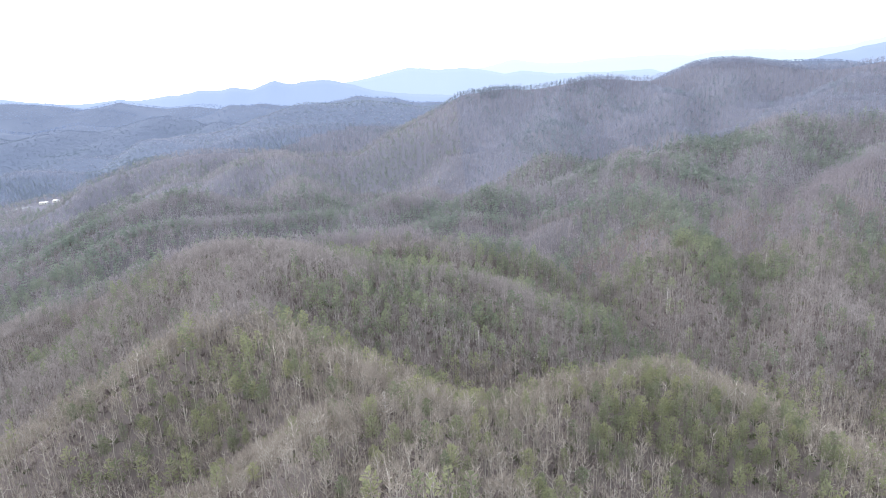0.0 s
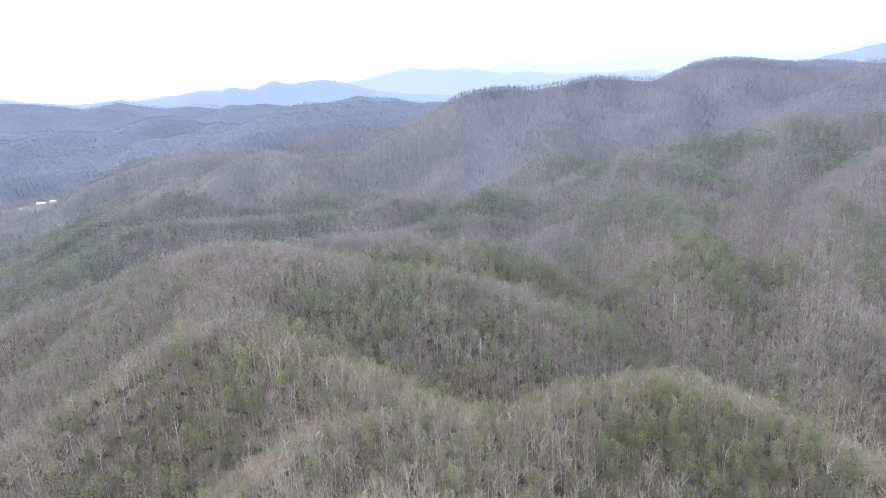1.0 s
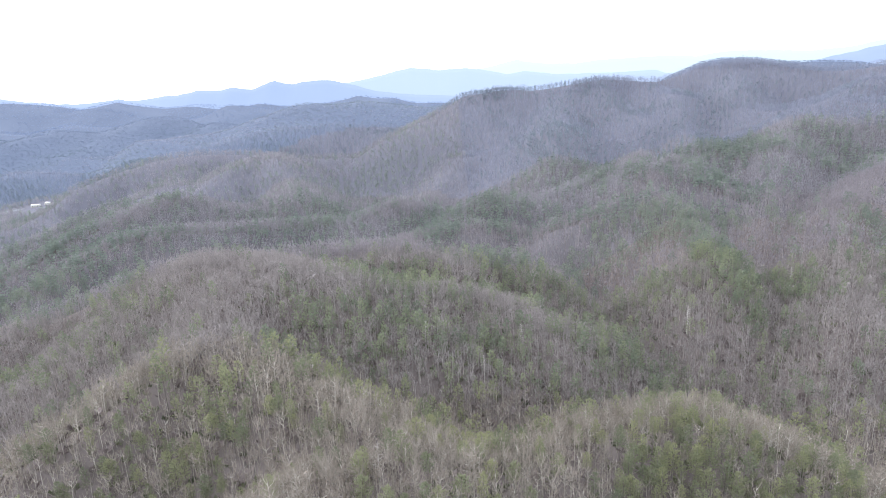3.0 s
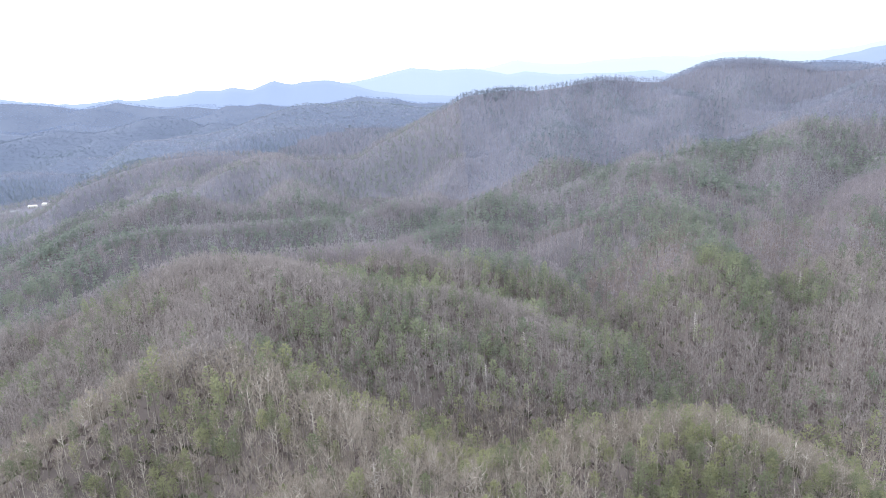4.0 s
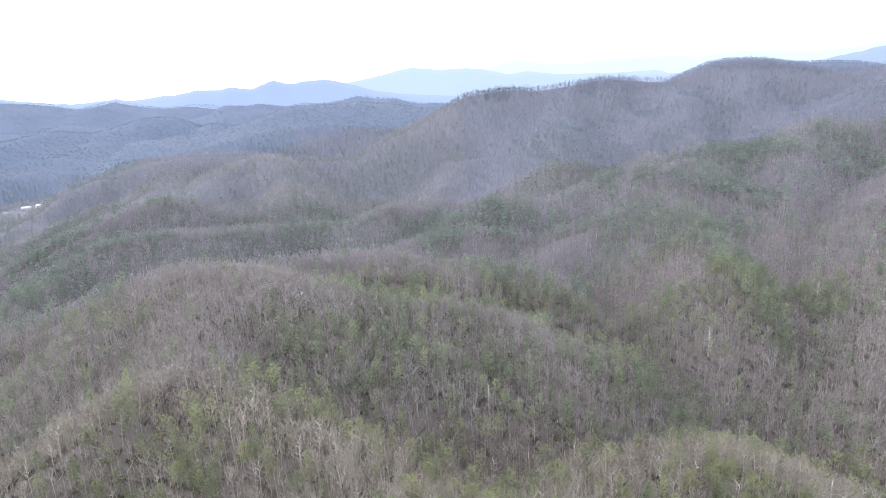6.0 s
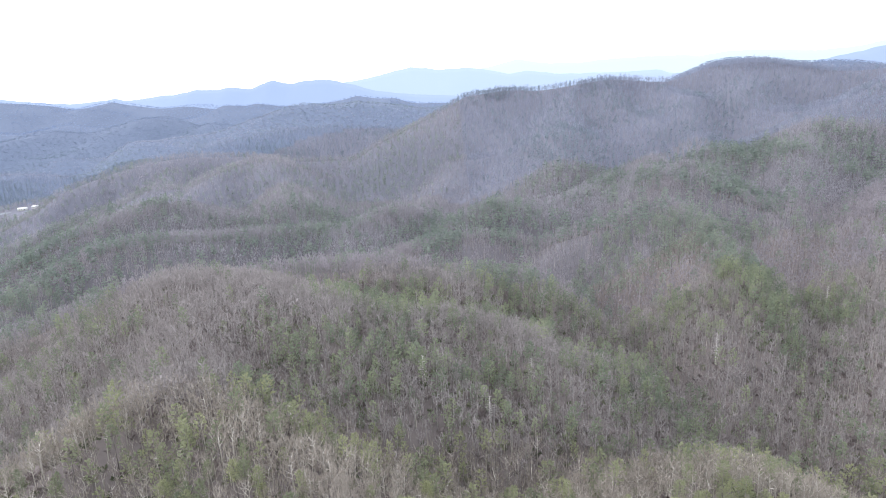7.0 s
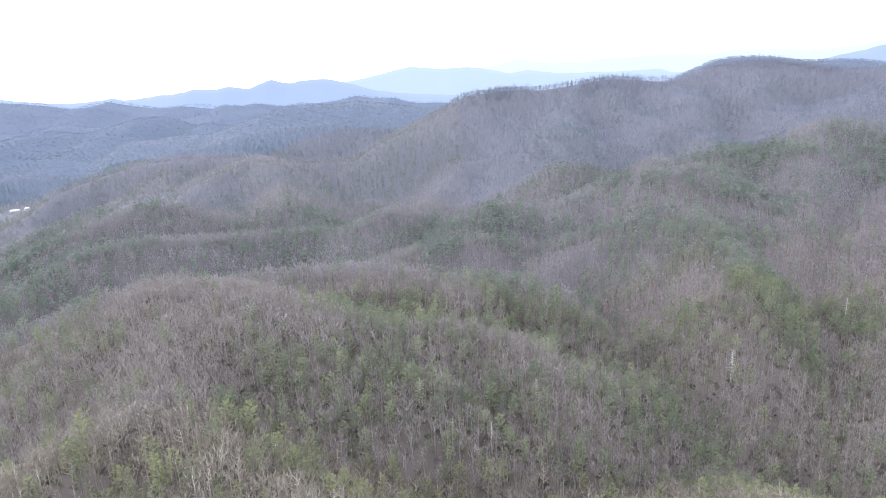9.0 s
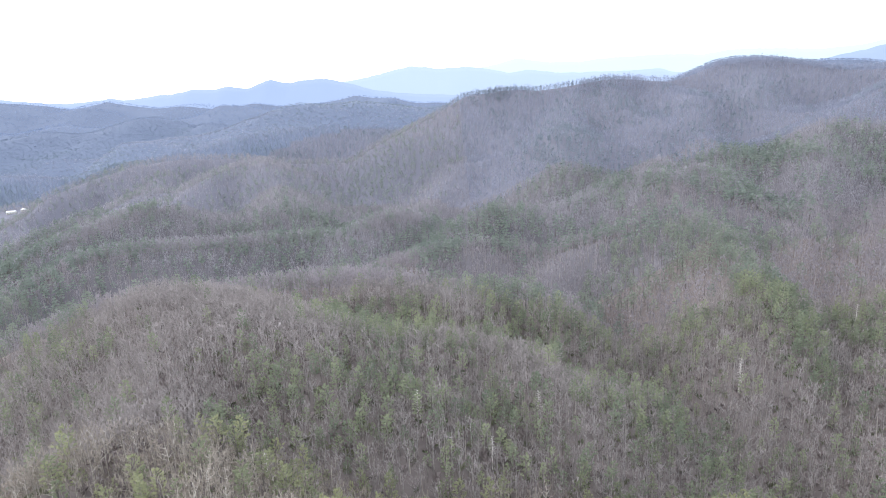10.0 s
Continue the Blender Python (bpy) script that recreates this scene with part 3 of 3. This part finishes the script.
grove("pine_woods", PINE[1], is_pine & ~alone & (y >= 315), x, y, z, rng, (PINE_BARK, NEEDLES_SLOPE_HAZE), "stands of pines on the main ridge among bare hardwoods, green dulled for haze")

for names, shapes, mats, label, category, group in (
        (near_bare, BARE[2], (BARK, TWIGS), "leafless grey hardwood tree on a leaf-littered slope", "tree", "bare trees of the nearest hill"),
        (near_pine, PINE[2], (PINE_BARK, NEEDLES), "olive-green pine with a bare lower trunk among hardwoods", "pine tree", "pines of the near hills")):
    kinds = [single("bare_tree" if category == "tree" else "pine_tree", s, mats, label, category) for s in shapes]
    for m in kinds:
        tagged(m, group=group)
    for n, i in enumerate(names):
        k = kinds[n % len(kinds)]
        h, w = rng.uniform(0.7, 1.02), rng.uniform(0.85, 1.2)
        m = pose(x[i], y[i], z[i] - 0.4, 0, 0, rng.uniform(0, 360))
        k.scale = (w * h, w * h, h)
        if n < len(kinds):
            k.matrix_basis = m @ Matrix.Diagonal((w * h, w * h, h, 1))
        else:
            copy_thing(k, m)

x, y, z, is_pine, rng = places(140, 470, 5.15, 21)
green = rng.uniform(0, 1, x.shape) < 0.25 + 0.6 * pine_share(x, y)
grove("undergrowth", BRUSHES, green, x, y, z, rng, (BARK, UNDERGROWTH), "dull green evergreen shrubs under the bare trees", (0.7, 1.7))
grove("brush", BRUSHES, ~green, x, y, z, rng, (BARK, BRUSH), "brown leafless brush on the forest floor", (0.8, 2.0))

x, y, z, is_pine, rng = places(150, 310, 5.0, 22)
between = (x > -210) & (x < 170) & ((local_top(x, y) - canopy(x, y) > 2.5) | (rng.uniform(0, 1, x.shape) < 0.4))
grove("saplings", BARE[1], between, x, y, z, rng, (BARK, TWIGS), "thin leafless saplings between the trees of the nearest slopes", (0.36, 0.72), 1.15)

# slender poles filling the slopes between the larger trees
x, y, z, is_pine, rng = places(290, 480, 4.4, 35)
grove("pole_woods", BARE[0], (local_top(x, y) - canopy(x, y) > 3) & ~is_pine, x, y, z, rng, (BARK, TWIGS_RIDGE_HAZE),
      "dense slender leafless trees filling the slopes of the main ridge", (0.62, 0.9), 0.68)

# thickets of young trees along the crests
x, y, z, is_pine, rng = places(190, 480, 3.7, 31)
on_crest = (local_top(x, y) - canopy(x, y) < 3.2) & (z + CANOPY > 40) & (x < 130)
grove("crest_thicket", BARE[0], on_crest & (y < 300) & (x < -25), x, y, z, rng, (BARK, TWIGS), "fuzzy leafless thicket along the near crests", (0.42, 0.72), 1.25)
grove("crest_thicket", BARE[0], on_crest & (y >= 300), x, y, z, rng, (BARK_HAZE, TWIGS_RIDGE_HAZE), "fuzzy leafless thicket along the main crest, tinted mauve-grey for haze", (0.42, 0.74), 1.25)
x, y, z, is_pine, rng = places(480, 900, 5.0, 32)
on_crest = (local_top(x, y) - canopy(x, y) < 3.5) & (z + CANOPY > 35)
grove("crest_thicket", BARE[0], on_crest & ~is_pine, x, y, z, rng, (BARK_HAZE, TWIGS_MID_HAZE), "fuzzy leafless thicket along the middle crests", (0.55, 0.85), 1.2)

# from here outwards each zone takes a hazier tint of the same woods
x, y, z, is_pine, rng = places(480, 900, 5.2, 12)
grove("bare_woods", BARE[0], ~is_pine & (y < 690), x, y, z, rng, (BARK_HAZE, TWIGS_MID_HAZE), "leafless forest on the middle ridges, tinted mauve-grey for haze", (0.65, 1.0), 1.05)
grove("bare_woods", BARE[0], ~is_pine & (y >= 690), x, y, z, rng, (TWIGS_SHOULDER_HAZE, TWIGS_SHOULDER_HAZE), "leafless forest on the shoulders of the hills, tinted mauve-grey for haze", (0.65, 1.0), 1.05)
grove("pine_woods", PINE[1], is_pine & (y < 610), x, y, z, rng, (PINE_BARK, NEEDLES_MID_HAZE), "pine stands on the middle ridges, green greyed for haze", (0.7, 1.1), 1.25)
grove("pine_woods", PINE[0], is_pine & (y >= 610), x, y, z, rng, (PINE_BARK, NEEDLES_SHOULDER_HAZE), "pine stands behind the middle ridges, green greyed for haze", (0.65, 1.05), 1.4)
x, y, z, is_pine, rng = places(900, 1500, 7.1, 16)
hill_side = (x < 40) & (y < 1330)
high_side = ((x < 90) | (y < 1400)) & ~hill_side
grove("bare_woods", BARE[0], ~is_pine & high_side, x, y, z, rng, (TWIGS_HIGH_HAZE, TWIGS_HIGH_HAZE), "leafless forest on the high ridges, tinted lilac-grey for haze", (0.52, 0.76), 1.5)
grove("bare_woods", BARE[0], ~is_pine & hill_side, x, y, z, rng, (TWIGS_SHOULDER_HAZE, TWIGS_SHOULDER_HAZE), "leafless forest on the broad hill, greyed for haze", (0.52, 0.76), 1.5)
grove("pine_woods", PINE[0], is_pine & high_side, x, y, z, rng, (TWIGS_HIGH_HAZE, NEEDLES_HIGH_HAZE), "pine stands on the high ridges, green dulled for haze", (0.48, 0.7), 1.6)
grove("pine_woods", PINE[0], is_pine & hill_side, x, y, z, rng, (TWIGS_SHOULDER_HAZE, NEEDLES_SHOULDER_HAZE), "pine stands on the broad hill, green dulled for haze", (0.48, 0.7), 1.6)
x, y, z, is_pine, rng = places(1230, 1425, 4.6, 33)
on_crest = (x > 0) & (local_top(x, y) - canopy(x, y) < 5)
grove("crest_thicket", BARE[0], on_crest & ~is_pine, x, y, z, rng, (TWIGS_HIGH_HAZE, TWIGS_HIGH_HAZE), "thicket along the high crest, tinted lilac-grey for haze", (0.3, 0.46), 1.9)
grove("crest_pines", PINE[0], on_crest & is_pine, x, y, z, rng, (TWIGS_HIGH_HAZE, NEEDLES_HIGH_HAZE), "pines along the high crest, green dulled for haze", (0.3, 0.46), 1.7)
x, y, z, is_pine, rng = places(1500, 1720, 8.6, 18)
open_side = (x < 150) | (x > 500)
grove("bare_woods", SPRIGS, ~is_pine & open_side, x, y, z, rng, (TWIGS_HIGH_HAZE, TWIGS_HIGH_HAZE), "leafless forest behind the high ridge, tinted lilac-grey for haze", (0.34, 0.5), 2.1)
grove("pine_woods", SPRIGS, is_pine & open_side, x, y, z, rng, (TWIGS_HIGH_HAZE, NEEDLES_HIGH_HAZE), "pines behind the high ridge, green dulled for haze", (0.34, 0.5), 2.1)
# the far zones wear the bluest tints, in place of thicker air
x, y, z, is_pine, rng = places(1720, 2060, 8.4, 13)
grove("bare_woods", SPRIGS, ~is_pine, x, y, z, rng, (TWIGS_FAR_HAZE, TWIGS_FAR_HAZE), "leafless forest on the far ridges, tinted blue-grey for haze", (0.33, 0.48), 2.1)
grove("pine_woods", SPRIGS, is_pine, x, y, z, rng, (TWIGS_FAR_HAZE, NEEDLES_FAR_HAZE), "pine stands on the far ridges, tinted blue for haze", (0.33, 0.48), 2.1)
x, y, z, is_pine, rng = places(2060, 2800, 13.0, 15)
grove("bare_woods", SPRIGS, x < 0.05 * y, x, y, z, rng, (TWIGS_HAZY, TWIGS_HAZY), "forest on the farthest ridges, tinted blue for haze", (0.3, 0.44), 2.4)
x, y, z, is_pine, rng = places(-150, 140, 5.6, 14, 0.9, 120)
below = (np.abs(x) < 95) & (y > -55)
thin_out = below | (rng.uniform(0, 1, x.shape) < 0.25)
grove("bare_woods", BARE[1], ~is_pine & below, x, y, z, rng, (BARK, TWIGS), "leafless hardwood forest below the flight line")
grove("bare_woods", BARE[0], ~is_pine & thin_out & ~below, x, y, z, rng, (BARK, TWIGS), "leafless hardwood forest beside the flight line")
grove("pine_woods", PINE[1], is_pine & thin_out, x, y, z, rng, (PINE_BARK, NEEDLES), "scattered pines below the flight line")


# ---- dead trees ----
def dead_tree(px, py, high, seed):
    rng = np.random.RandomState(seed)
    root = new("dead_tree")
    tagged(root, "pale barkless dead tree standing among bare hardwoods", "dead tree", "standing dead trees")
    trunk, limbs = Shape(), Shape()
    trunk.rod((0, 0, 0), (0.1, 0.05, high * 0.5), 0.26, 0.19, 6)
    trunk.rod((0.1, 0.05, high * 0.5), (0.25, 0.1, high), 0.19, 0.04, 6)
    for k in range(26):
        s = 0.42 + 0.57 * k / 26
        turn, out = k * 2.2 + rng.uniform(-0.4, 0.4), (1.15 - s) * 4.6 * rng.uniform(0.6, 1.1)
        at = np.array([0.2 * s, 0.1 * s, high * s])
        limbs.rod(at, at + np.array([math.cos(turn) * out, math.sin(turn) * out, rng.uniform(-0.1, 0.5)]), 0.15, 0.06)
    part("trunk", mesh_of("trunk", *trunk.arrays(), SNAG), root)
    part("limbs", mesh_of("limbs", *limbs.arrays(), SNAG), root)
    root.matrix_basis = pose(px, py, float(ground_height(px, py)) - 0.3, 0, 0, rng.uniform(0, 360))


for n, (sx, sy, sh) in enumerate(((150, 396, 23), (-12, 342, 18), (-64, 300, 17), (40, 352, 16), (245, 452, 19), (-24, 205, 17), (18, 330, 16))):
    dead_tree(sx, sy, sh, 40 + n)


# ---- the clearing with its houses ----
def box(name, sx, sy, z0, z1, mat, parent, at=(0, 0), label=""):
    v = [(at[0] + a * sx / 2, at[1] + b * sy / 2, c) for c in (z0, z1) for b in (-1, 1) for a in (-1, 1)]
    q = [(0, 2, 3, 1), (4, 5, 7, 6), (0, 1, 5, 4), (1, 3, 7, 5), (3, 2, 6, 7), (2, 0, 4, 6)]
    return part(name, mesh_of(name, v, q, mat), parent, label)


def house(px, py, sx, sy, turn):
    root = new("house")
    tagged(root, "small pale house with a white metal roof in a valley clearing", "house", "houses in the clearing")
    box("wall", sx, sy, -1.0, 3.2, SIDING, root)
    over, rise = 0.5, 2.2
    a, b = sx / 2 + over, sy / 2 + over
    v = [(-a, -b, 3.1), (a, -b, 3.1), (a, b, 3.1), (-a, b, 3.1), (-a, 0, 3.1 + rise), (a, 0, 3.1 + rise)]
    t = [(0, 1, 5), (0, 5, 4), (2, 3, 4), (2, 4, 5), (0, 4, 3), (1, 2, 5), (0, 3, 2), (0, 2, 1)]
    part("roof", mesh_of("roof", v, t, ROOF_WHITE), root, "white standing-seam metal roof")
    for k in (-0.3, 0.0, 0.3):
        box("window", 1.2, 0.08, 1.0, 2.3, DARK_GLASS, root, (k * sx, -sy / 2 - 0.03))
    root.matrix_basis = pose(px, py, float(ground_height(px, py)) + 0.6, 0, 0, turn)
    return root


meadow_x, meadow_y = np.meshgrid(np.linspace(-1, 1, 25), np.linspace(-1, 1, 25))
mdx = -868 + 30 * meadow_x * np.sqrt(1 - meadow_y**2 / 2)
mdy = 1268 + 9 * meadow_y * np.sqrt(1 - meadow_x**2 / 2)
gi = np.arange(625).reshape(25, 25)
mq = np.stack([gi[:-1, :-1], gi[:-1, 1:], gi[1:, 1:], gi[1:, :-1]], -1).reshape(-1, 4)
meadow = new("meadow", mesh_of("meadow", np.stack([mdx, mdy, ground_height(mdx, mdy) + 0.5], -1).reshape(-1, 3), mq, MEADOW, smooth=True))
tagged(meadow, "pale winter meadow in a valley clearing", "meadow", kind="structure")
house(-815, 1268, 15, 9, 12)
house(-790, 1270, 11, 9, -20)
